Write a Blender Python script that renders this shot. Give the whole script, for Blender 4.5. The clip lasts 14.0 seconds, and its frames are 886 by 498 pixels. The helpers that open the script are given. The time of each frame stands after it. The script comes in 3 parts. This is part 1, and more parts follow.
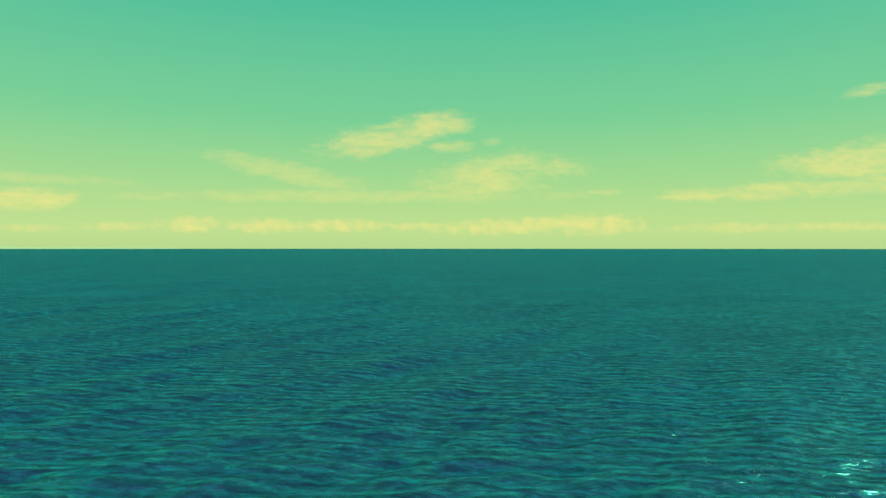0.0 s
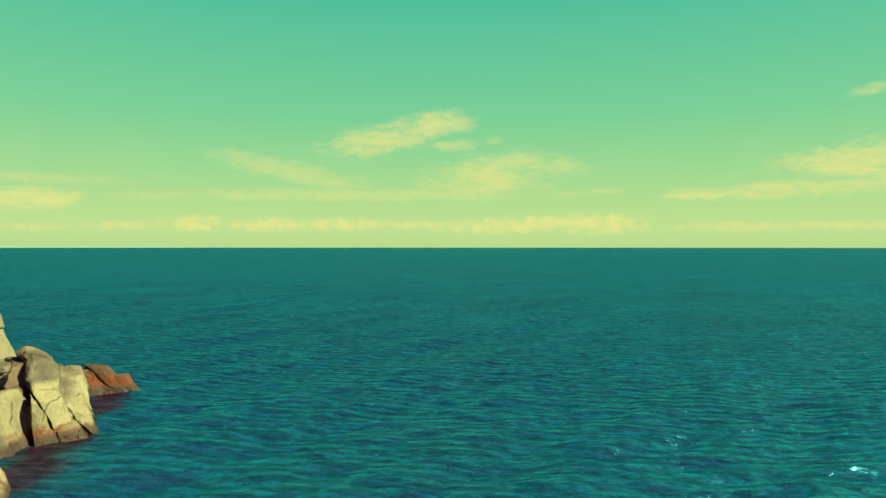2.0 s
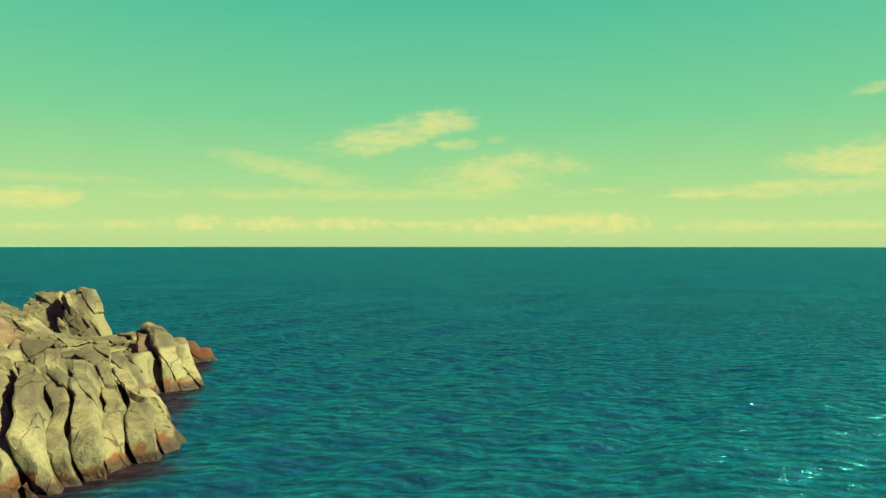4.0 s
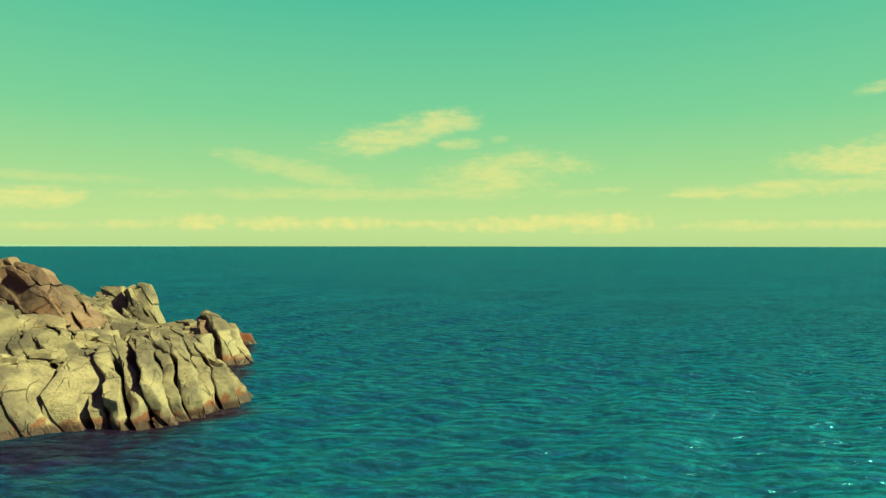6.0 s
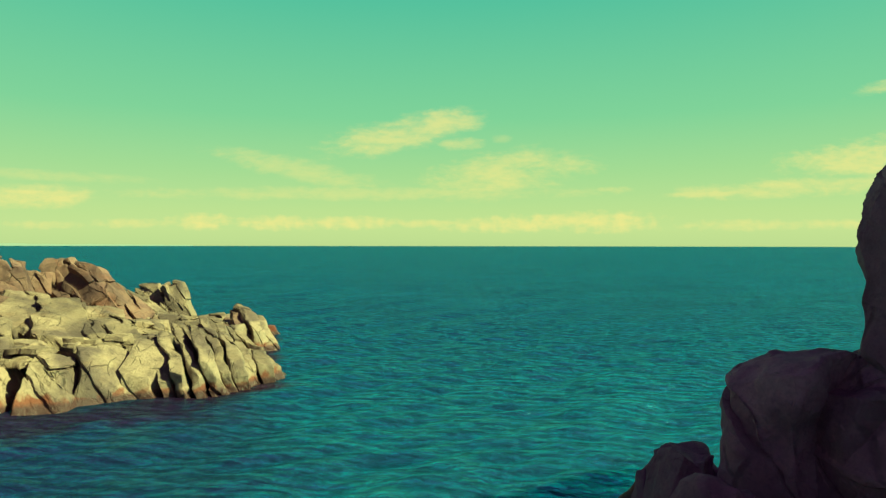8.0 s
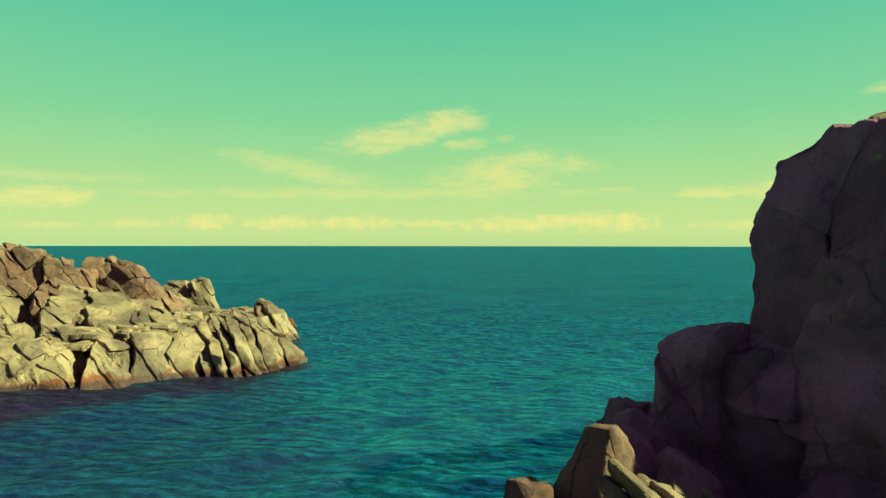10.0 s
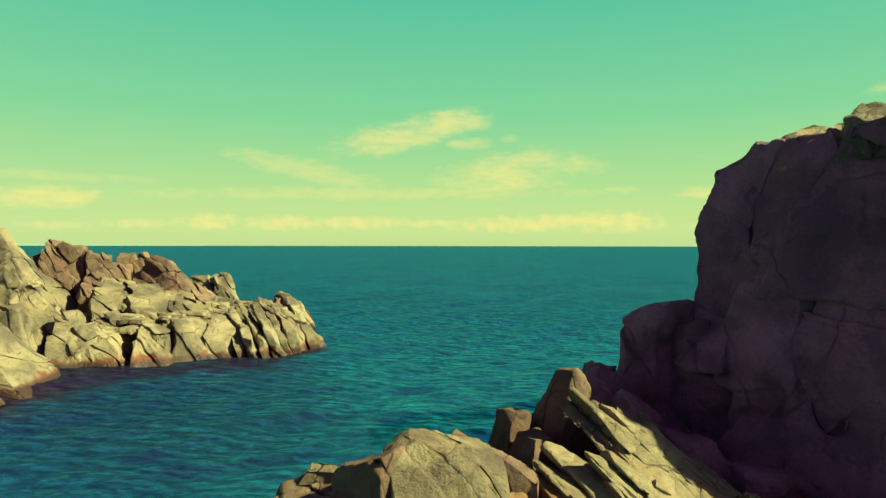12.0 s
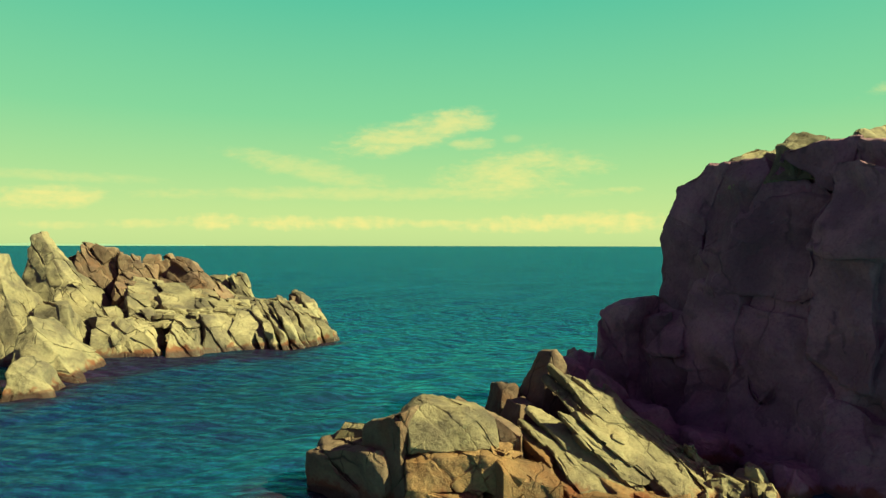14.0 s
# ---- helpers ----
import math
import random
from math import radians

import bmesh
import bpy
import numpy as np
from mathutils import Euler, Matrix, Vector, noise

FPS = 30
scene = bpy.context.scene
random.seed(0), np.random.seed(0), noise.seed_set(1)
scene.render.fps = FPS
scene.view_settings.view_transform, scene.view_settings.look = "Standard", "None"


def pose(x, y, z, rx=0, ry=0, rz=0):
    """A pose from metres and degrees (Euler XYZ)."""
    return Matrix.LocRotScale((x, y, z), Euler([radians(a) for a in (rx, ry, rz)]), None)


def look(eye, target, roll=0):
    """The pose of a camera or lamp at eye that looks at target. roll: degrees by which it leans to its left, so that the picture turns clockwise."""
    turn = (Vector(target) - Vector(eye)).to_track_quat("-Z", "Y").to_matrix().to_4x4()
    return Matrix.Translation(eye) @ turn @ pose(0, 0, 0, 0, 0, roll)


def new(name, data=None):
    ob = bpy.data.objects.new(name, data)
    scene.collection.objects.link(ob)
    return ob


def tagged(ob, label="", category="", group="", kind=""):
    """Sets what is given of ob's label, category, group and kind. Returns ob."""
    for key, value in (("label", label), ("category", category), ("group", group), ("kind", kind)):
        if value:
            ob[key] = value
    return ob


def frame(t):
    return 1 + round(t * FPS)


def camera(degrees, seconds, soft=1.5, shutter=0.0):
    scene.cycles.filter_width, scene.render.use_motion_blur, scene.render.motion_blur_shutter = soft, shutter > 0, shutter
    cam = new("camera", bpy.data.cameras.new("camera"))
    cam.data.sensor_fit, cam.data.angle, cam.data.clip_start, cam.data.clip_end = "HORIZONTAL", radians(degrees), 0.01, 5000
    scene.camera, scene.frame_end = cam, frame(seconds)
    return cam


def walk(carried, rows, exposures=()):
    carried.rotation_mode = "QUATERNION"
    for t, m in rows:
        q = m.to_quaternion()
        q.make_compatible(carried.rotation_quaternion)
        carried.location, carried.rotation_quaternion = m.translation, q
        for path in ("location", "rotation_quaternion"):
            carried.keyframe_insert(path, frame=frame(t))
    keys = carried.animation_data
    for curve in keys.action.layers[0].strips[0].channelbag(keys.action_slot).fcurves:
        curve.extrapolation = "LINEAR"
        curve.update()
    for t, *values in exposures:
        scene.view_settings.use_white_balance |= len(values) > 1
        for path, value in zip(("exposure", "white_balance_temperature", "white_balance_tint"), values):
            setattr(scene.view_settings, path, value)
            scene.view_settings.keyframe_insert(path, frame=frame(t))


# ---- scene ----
cam = camera(68.6, 14.0, soft=1.4)
PATH = [  # seconds, place in metres, tilt, lean and turn in degrees
    (0.0, 2.202, 13.207, 6.726, 89.895, 0.011, 0.000),
    (0.5, 1.754, 10.965, 6.832, 89.869, 0.013, 0.033),
    (1.0, 1.306, 8.723, 6.939, 89.843, 0.014, 0.142),
    (1.5, 0.932, 6.506, 6.956, 89.817, 0.016, 0.152),
    (2.0, 0.586, 4.316, 6.989, 89.797, 0.016, 0.237),
    (2.5, 0.256, 2.139, 6.993, 89.777, 0.016, 0.308),
    (3.0, 0.000, 0.000, 7.000, 89.757, 0.016, 0.332),
    (5.5, -0.258, -10.144, 7.220, 89.699, 0.047, 0.569),
    (6.0, -0.228, -11.919, 7.255, 89.687, 0.053, 0.641),
    (6.5, -0.232, -13.528, 7.283, 89.675, 0.059, 0.712),
    (7.0, -0.258, -15.011, 7.326, 89.671, 0.065, 0.759),
    (7.5, -0.267, -16.417, 7.341, 89.666, 0.070, 0.807),
    (8.0, -0.210, -17.748, 7.398, 89.662, 0.076, 0.854),
    (10.5, -0.135, -23.863, 7.400, 89.660, 0.087, 1.257),
    (11.0, -0.142, -25.016, 7.398, 89.660, 0.089, 1.329),
    (11.5, -0.135, -26.156, 7.300, 89.659, 0.091, 1.400),
    (12.0, -0.129, -27.276, 7.128, 89.659, 0.094, 1.495),
    (12.5, -0.118, -28.361, 7.147, 89.659, 0.096, 1.590),
    (13.0, -0.112, -29.469, 7.246, 89.658, 0.098, 1.645),
    (13.5, -0.101, -30.489, 7.278, 89.658, 0.100, 1.700),
    (14.0, -0.072, -31.491, 7.304, 89.658, 0.103, 1.756),
]

def heading(tilt, lean, turn):
    """The turn of a camera that leans to its left."""
    return pose(0, 0, 0, tilt, 0, turn) @ pose(0, 0, 0, 0, 0, lean)


walk(cam, [(t, Matrix.Translation((x, y, z)) @ heading(a, b, c)) for t, x, y, z, a, b, c in PATH],
     exposures=[(0.0, 1.2, 12500, -60), (8.0, 1.25, 12800, -58), (14.0, 1.32, 13500, -54)])

# ---- daylight ----
SUN_WAY = Vector((0.77, -0.18, 0.61)).normalized()  # towards the sun
sun_data = bpy.data.lights.new("sun", "SUN")
sun_data.energy, sun_data.angle, sun_data.color = 5.0, radians(0.6), (1.0, 0.93, 0.86)
sun = new("sun", sun_data)
sun.matrix_world = look((30, -20, 40), Vector((30, -20, 40)) - SUN_WAY)


class Nodes:
    """A short hand for node trees."""

    def __init__(self, tree):
        self.tree = tree
        tree.nodes.clear()

    def add(self, kind, **settings):
        n = self.tree.nodes.new(kind)
        for k, v in settings.items():
            setattr(n, k, v)
        return n

    def link(self, a, b):
        self.tree.links.new(a, b)

    def put(self, socket, value):
        if isinstance(value, bpy.types.NodeSocket):
            self.link(value, socket)
        else:
            socket.default_value = value

    def math(self, op, a, b=None, c=None, clamp=False):
        n = self.add("ShaderNodeMath", operation=op, use_clamp=clamp)
        for s, v in zip(n.inputs, (a, b, c)):
            if v is not None:
                self.put(s, v)
        return n.outputs[0]

    def vmath(self, op, a, b=None):
        n = self.add("ShaderNodeVectorMath", operation=op)
        self.put(n.inputs[0], a)
        if b is not None:
            self.put(n.inputs[1], b)
        return n.outputs["Value"] if op in ("LENGTH", "DOT_PRODUCT") else n.outputs[0]

    def noise(self, where, scale, detail=4.0, rough=0.55, distortion=0.0):
        n = self.add("ShaderNodeTexNoise")
        self.put(n.inputs["Vector"], where)
        n.inputs["Scale"].default_value, n.inputs["Detail"].default_value = scale, detail
        n.inputs["Roughness"].default_value, n.inputs["Distortion"].default_value = rough, distortion
        return n.outputs["Fac"]

    def ramp(self, fac, *stops):
        n = self.add("ShaderNodeValToRGB")
        self.put(n.inputs[0], fac)
        e = n.color_ramp.elements
        while len(e) < len(stops):
            e.new(0.5)
        for s, (p, c) in zip(e, stops):
            s.position = p
            s.color = (c, c, c, 1) if isinstance(c, (int, float)) else (*c, 1)
        return n.outputs[0]

    def step(self, value, low, high):
        n = self.add("ShaderNodeMapRange", interpolation_type="SMOOTHSTEP")
        self.put(n.inputs[0], value)
        n.inputs[1].default_value, n.inputs[2].default_value = low, high
        return n.outputs[0]

    def mix(self, fac, a, b, blend="MIX"):
        n = self.add("ShaderNodeMix", data_type="RGBA", blend_type=blend)
        self.put(n.inputs[0], fac)
        for s, v in ((n.inputs[6], a), (n.inputs[7], b)):
            self.put(s, (*v, 1) if isinstance(v, tuple) else v)
        return n.outputs[2]


# Clouds: bearing and height as tangents, half width, half height, tilt, thickness
CLOUDS = [
    (-0.075, 0.172, 0.110, 0.024, 0.20, 0.85), (0.015, 0.187, 0.030, 0.012, 0.00, 0.75),
    (0.012, 0.157, 0.032, 0.009, 0.00, 0.70), (0.075, 0.163, 0.014, 0.006, 0.00, 0.35),
    (-0.230, 0.115, 0.130, 0.016, -0.20, 0.50), (0.075, 0.108, 0.110, 0.030, 0.10, 0.75),
    (0.120, 0.128, 0.045, 0.022, 0.00, 0.70), (-0.130, 0.080, 0.330, 0.010, 0.00, 0.45),
    (0.252, 0.085, 0.026, 0.005, 0.00, 0.65), (0.640, 0.135, 0.110, 0.028, 0.10, 0.85),
    (0.600, 0.092, 0.230, 0.014, 0.05, 0.75), (0.400, 0.079, 0.090, 0.005, 0.03, 0.70),
    (0.655, 0.241, 0.045, 0.010, 0.22, 0.80), (-0.650, 0.074, 0.080, 0.018, 0.00, 0.90),
    (-0.640, 0.108, 0.150, 0.008, -0.05, 0.35),
    (-0.640, 0.031, 0.060, 0.006, 0.00, 0.50), (-0.500, 0.033, 0.055, 0.007, 0.00, 0.60),
    (-0.390, 0.036, 0.045, 0.012, 0.00, 0.90), (-0.270, 0.034, 0.062, 0.010, 0.00, 0.90),
    (-0.160, 0.034, 0.080, 0.009, 0.00, 0.85), (-0.040, 0.033, 0.050, 0.006, 0.00, 0.70),
    (0.120, 0.034, 0.130, 0.012, 0.03, 0.85), (0.230, 0.036, 0.080, 0.015, 0.00, 0.90),
    (0.450, 0.031, 0.090, 0.008, 0.00, 0.55), (0.620, 0.033, 0.110, 0.007, 0.00, 0.60),
]

world = bpy.data.worlds.new("sky")
scene.world = world
world.use_nodes = True
w = Nodes(world.node_tree)
sky = w.add("ShaderNodeTexSky", sky_type="NISHITA", sun_disc=False)
sky.sun_elevation = math.asin(SUN_WAY.z)
sky.sun_rotation = math.atan2(SUN_WAY.x, SUN_WAY.y)
sky.air_density, sky.dust_density, sky.ozone_density = 1.0, 1.2, 2.5
way = w.add("ShaderNodeTexCoord").outputs["Generated"]
xyz = w.add("ShaderNodeSeparateXYZ")
w.link(way, xyz.inputs[0])
# hazy gradient from the horizon to the zenith, over the clear sky
haze = w.ramp(w.math("MAXIMUM", xyz.outputs[2], 0.0),
              (0.0, (0.66, 0.70, 0.56)), (0.025, (0.70, 0.74, 0.57)), (0.05, (0.65, 0.73, 0.55)), (0.11, (0.49, 0.69, 0.55)),
              (0.19, (0.31, 0.63, 0.59)), (0.35, (0.16, 0.52, 0.63)), (0.48, (0.13, 0.20, 0.48)), (0.75, (0.10, 0.09, 0.32)), (1.0, (0.08, 0.07, 0.26)))
clear = w.mix(1.0, sky.outputs[0], (0.068, 0.015, 0.074), "MULTIPLY")
air = w.mix(w.math("MULTIPLY_ADD", w.step(xyz.outputs[1], -0.5, 0.6), 0.66, 0.22), clear, haze)  # the haze lies over the open sea
ahead = w.math("MAXIMUM", xyz.outputs[1], 0.05)
bearing = w.math("DIVIDE", xyz.outputs[0], ahead)
height = w.math("DIVIDE", xyz.outputs[2], ahead)
flat = w.add("ShaderNodeCombineXYZ")
w.link(bearing, flat.inputs[0])
w.link(w.math("MULTIPLY", height, 2.6), flat.inputs[1])
wisp = w.math("SUBTRACT", w.noise(flat.outputs[0], 11.0, 6.0, 0.62, 0.4), 0.5)
puff = w.math("SUBTRACT", w.noise(flat.outputs[0], 48.0, 4.0, 0.6), 0.5)
tall = w.add("ShaderNodeCombineXYZ")
w.link(bearing, tall.inputs[0])
w.link(height, tall.inputs[1])
curl = w.math("SUBTRACT", w.noise(tall.outputs[0], 60.0, 2.0, 0.5), 0.5)
cover = None
for u, v, a, b, tilt, thick in CLOUDS:
    du = w.math("SUBTRACT", bearing, u)
    dv = w.math("SUBTRACT", height, w.math("MULTIPLY_ADD", du, tilt, v))
    far = w.math("ADD", w.math("POWER", w.math("ABSOLUTE", w.math("DIVIDE", du, a)), 2.0),
                 w.math("POWER", w.math("ABSOLUTE", w.math("DIVIDE", dv, b)), 2.0))
    rag = w.math("ADD", w.math("MULTIPLY", wisp, 4.2), w.math("MULTIPLY", puff, 2.2)) if v > 0.05 else w.math("ADD", w.math("MULTIPLY", puff, 2.5), w.math("MULTIPLY", curl, 2.6))
    one = w.math("MULTIPLY", w.step(w.math("ADD", far, rag), 1.8, -0.9), thick)
    cover = one if cover is None else w.math("MAXIMUM", cover, one)
front = w.step(xyz.outputs[1], 0.2, 0.5)
cover = w.math("MULTIPLY", w.math("MULTIPLY", cover, front), 0.70)
clouded = w.mix(cover, air, (1.12, 0.74, 0.52))
back = w.add("ShaderNodeBackground")
back.inputs["Strength"].default_value = 0.435
w.link(clouded, back.inputs["Color"])
w.link(back.outputs[0], w.add("ShaderNodeOutputWorld").inputs[0])


# ---- materials ----
def material(name):
    m = bpy.data.materials.new(name)
    m.use_nodes = True
    k = Nodes(m.node_tree)
    surface = k.add("ShaderNodeBsdfPrincipled")
    k.link(surface.outputs[0], k.add("ShaderNodeOutputMaterial").inputs[0])
    return m, k, surface


def rock_material(name, pale, dark, rust, rust_share=0.25, relief=1.0, tide=1.0, joint=(1.3, 0.6, 0.45), lines=0.6, high=0.38):
    """Weathered coastal granite: pale and dark mottling, rusty patches, a red tide band and a wet foot."""
    m, k, s = material(name)
    at = k.add("ShaderNodeNewGeometry").outputs["Position"]
    z = k.add("ShaderNodeSeparateXYZ")
    k.link(at, z.inputs[0])
    broad, mid = k.noise(at, 0.35, 5, 0.6, 0.6), k.noise(at, 1.7, 6, 0.62, 0.3)
    grain = k.noise(at, 9.0, 6, 0.7)
    speck = k.noise(at, 38.0, 3, 0.6)
    col = k.mix(k.step(broad, 0.40, 0.64), pale, dark)
    col = k.mix(k.math("MULTIPLY", k.step(mid, 0.50, 0.72), 0.55), col, dark)
    col = k.mix(k.math("MULTIPLY", k.step(k.noise(at, 0.6, 4, 0.6, 1.0), 0.60 - 0.3 * rust_share, 0.78), min(1.0, 0.3 + 2 * rust_share)), col, rust)
    col = k.mix(k.math("MULTIPLY", k.step(grain, 0.42, 0.75), 0.40), col, tuple(0.45 * c for c in dark))
    col = k.mix(k.math("MULTIPLY", k.step(speck, 0.55, 0.75), 0.25), col, tuple(min(1, 1.35 * c) for c in pale))
    # every split piece has a tone of its own
    tone = k.math("MULTIPLY_ADD", k.add("ShaderNodeNewGeometry").outputs["Random Per Island"], 0.36, 0.80)
    col = k.mix(1.0, col, k.ramp(k.math("SUBTRACT", tone, 0.3), (0.0, 0.30), (1.0, 1.30)), "MULTIPLY")
    # thin open joints, only here and there
    frame3 = k.add("ShaderNodeMapping")
    frame3.inputs["Rotation"].default_value, frame3.inputs["Scale"].default_value = (0.3, radians(-32), 0.3), joint
    bend = k.add("ShaderNodeTexNoise")
    bend.inputs["Scale"].default_value, bend.inputs["Detail"].default_value = 1.1, 3.0
    k.link(at, bend.inputs["Vector"])
    k.link(k.vmath("ADD", at, k.vmath("MULTIPLY", bend.outputs["Color"], (0.5, 0.5, 0.5))), frame3.inputs["Vector"])
    edge = k.add("ShaderNodeTexVoronoi", feature="DISTANCE_TO_EDGE")
    edge.inputs["Scale"].default_value = 1.0
    k.link(frame3.outputs[0], edge.inputs["Vector"])
    line = k.math("MULTIPLY", k.step(edge.outputs["Distance"], 0.028, 0.006), k.step(k.noise(at, 0.8, 2, 0.5), 0.48, 0.58))
    col = k.mix(k.math("MULTIPLY", line, lines), col, tuple(0.22 * c for c in dark))
    # red algae band above the water, ragged
    level = k.math("ADD", z.outputs[2], k.math("MULTIPLY", k.math("SUBTRACT", k.noise(at, 0.9, 5, 0.65, 0.5), 0.5), 2.2))
    col = k.mix(k.math("MULTIPLY", k.step(level, high + 0.17, high - 0.17), 0.85 * tide), col, (0.135, 0.030, 0.018))
    wet = k.step(k.math("ADD", z.outputs[2], k.math("MULTIPLY", k.math("SUBTRACT", grain, 0.5), 0.3)), 0.40, 0.15)
    col = k.mix(k.math("MULTIPLY", wet, 0.8 * tide), col, (0.035, 0.022, 0.024))
    k.link(col, s.inputs["Base Color"])
    k.link(k.math("SUBTRACT", 0.88, k.math("MULTIPLY", wet, 0.55)), s.inputs["Roughness"])
    s.inputs["Specular IOR Level"].default_value = 0.3
    h = k.math("ADD", k.math("MULTIPLY", mid, 0.10), k.math("MULTIPLY", grain, 0.07))
    h = k.math("SUBTRACT", k.math("ADD", h, k.math("MULTIPLY", speck, 0.012)), k.math("MULTIPLY", line, 0.09 * lines))
    b = k.add("ShaderNodeBump")
    b.inputs["Strength"].default_value, b.inputs["Distance"].default_value = 1.0, 0.85 * relief
    k.link(h, b.inputs["Height"])
    k.link(b.outputs[0], s.inputs["Normal"])
    return m


PALE = rock_material("pale_granite", (0.270, 0.198, 0.140), (0.104, 0.073, 0.064), (0.19, 0.115, 0.075), 0.14)
BROWN = rock_material("brown_granite", (0.190, 0.112, 0.090), (0.092, 0.050, 0.048), (0.16, 0.070, 0.052), 0.40)
# the purple of the cliff's shade is mixed into this base colour
SHADE_TINTED = rock_material("shade_tinted_granite", (0.262, 0.114, 0.180), (0.155, 0.064, 0.112), (0.19, 0.074, 0.096), 0.15, joint=(0.42, 0.4, 0.3), lines=0.4)
SPLIT_PALE = rock_material("split_pale_granite", (0.246, 0.174, 0.122), (0.096, 0.065, 0.056), (0.19, 0.105, 0.064), 0.22, joint=(0.8, 0.5, 0.9), lines=0.35)
SPLIT_RUST = rock_material("split_rusty_granite", (0.270, 0.140, 0.084), (0.125, 0.062, 0.046), (0.26, 0.100, 0.050), 0.65, relief=1.3, joint=(0.8, 0.5, 0.9), lines=0.3)
REEF = rock_material("reef_rock", (0.14, 0.085, 0.062), (0.08, 0.040, 0.036), (0.12, 0.045, 0.03), 0.4, high=0.75)


SHORE_BANDS = [((-23, 0), (-20, 7), 5.0), ((-20, 8), (-14.5, 11), 4.2), ((-14.5, 12.5), (-10.6, 16), 2.1), ((-11.0, 19), (-13.5, 28), 1.2),
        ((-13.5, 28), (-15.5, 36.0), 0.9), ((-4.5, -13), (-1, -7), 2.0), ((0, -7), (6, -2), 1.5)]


def sea_material():
    m, k, s = material("sea_water")
    at = k.add("ShaderNodeNewGeometry").outputs["Position"]
    z = k.add("ShaderNodeSeparateXYZ")
    k.link(at, z.inputs[0])
    stretch = k.add("ShaderNodeMapping")
    stretch.inputs["Rotation"].default_value = (0, 0, radians(14))
    stretch.inputs["Scale"].default_value = (0.50, 1.0, 1.0)
    k.link(at, stretch.inputs["Vector"])
    p = stretch.outputs[0]
    patch = k.noise(at, 0.022, 4, 0.55, 0.5)
    streak = k.noise(p, 0.16, 4, 0.55)
    shade = k.math("ADD", k.math("MULTIPLY", patch, 0.7), k.math("MULTIPLY", streak, 0.3))
    shallow = k.math("MULTIPLY", k.step(z.outputs[1], 56.0, -2.0), k.step(k.math("ADD", z.outputs[0], k.math("MULTIPLY", z.outputs[1], 0.25)), -20.0, 0.0))
    deep = k.mix(k.step(shade, 0.43, 0.59), (0.008, 0.009, 0.056), (0.008, 0.017, 0.078))
    col = k.mix(k.math("MULTIPLY", shallow, 0.9), deep, (0.012, 0.046, 0.078))
    # darker, redder water in ragged bands along the shores
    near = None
    for (x0, y0), (x1, y1), reach in SHORE_BANDS:
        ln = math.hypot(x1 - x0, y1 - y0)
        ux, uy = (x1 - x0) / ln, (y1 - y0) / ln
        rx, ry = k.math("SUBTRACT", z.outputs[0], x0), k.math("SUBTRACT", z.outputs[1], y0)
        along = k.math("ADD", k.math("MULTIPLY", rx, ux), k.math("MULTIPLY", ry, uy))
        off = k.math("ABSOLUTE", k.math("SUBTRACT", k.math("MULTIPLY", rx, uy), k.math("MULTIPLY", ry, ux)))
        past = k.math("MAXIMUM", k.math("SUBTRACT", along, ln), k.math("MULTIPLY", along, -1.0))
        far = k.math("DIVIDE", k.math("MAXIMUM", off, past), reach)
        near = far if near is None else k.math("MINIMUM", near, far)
    shore_band = k.step(k.math("ADD", near, k.math("MULTIPLY", k.math("SUBTRACT", k.noise(at, 0.28, 5, 0.65, 0.6), 0.5), 2.6)), 1.15, 0.25)
    col = k.mix(k.math("MULTIPLY", shore_band, 0.9), col, (0.034, 0.005, 0.016))
    # the water of the cove before the headland is darker
    cx = k.math("DIVIDE", k.math("ADD", z.outputs[0], 13.0), 10.5)
    cy = k.math("DIVIDE", k.math("ADD", k.math("SUBTRACT", z.outputs[1], 4.5), k.math("MULTIPLY", k.math("ADD", z.outputs[0], 13.0), 0.75)), 11.0)
    cove = k.math("ADD", k.math("ADD", k.math("MULTIPLY", cx, cx), k.math("MULTIPLY", cy, cy)), k.math("MULTIPLY", k.math("SUBTRACT", k.noise(at, 0.12, 4, 0.6, 0.4), 0.5), 1.6))
    cove = k.step(cove, 1.35, 0.35)
    col = k.mix(k.math("MULTIPLY", cove, 0.6), col, (0.010, 0.007, 0.034))
    ripple = k.noise(p, 3.3, 6, 0.66, 0.6)
    small = k.noise(p, 6.0, 4, 0.65, 0.3)
    bands = k.add("ShaderNodeTexWave", bands_direction="Y")  # short wind waves, in broken rows
    for socket, value in (("Scale", 0.42), ("Distortion", 9.0), ("Detail", 3.0), ("Detail Scale", 1.1), ("Detail Roughness", 0.6)):
        bands.inputs[socket].default_value = value
    k.link(p, bands.inputs["Vector"])
    rows = k.math("MULTIPLY", k.math("SUBTRACT", bands.outputs["Fac"], 0.5), 0.115)
    crest = k.math("ADD", rows, k.math("ADD", k.math("MULTIPLY", ripple, 0.7), k.math("MULTIPLY", small, 0.3)))
    col = k.mix(1.0, col, k.ramp(crest, (0.36, (0.42, 0.42, 0.48)), (0.50, (0.66, 0.66, 0.68)), (0.57, (0.95, 0.95, 0.92)), (0.64, (1.05, 1.05, 1.0))), "MULTIPLY")  # light and dark of the waves, painted into the colour
    h = k.math("ADD", k.math("MULTIPLY", k.noise(p, 3.4, 4, 0.62, 0.5), 0.55), k.math("MULTIPLY", k.noise(p, 0.9, 2, 0.5, 0.3), 1.0))
    b = k.add("ShaderNodeBump")
    b.inputs["Strength"].default_value, b.inputs["Distance"].default_value = 1.0, 0.22
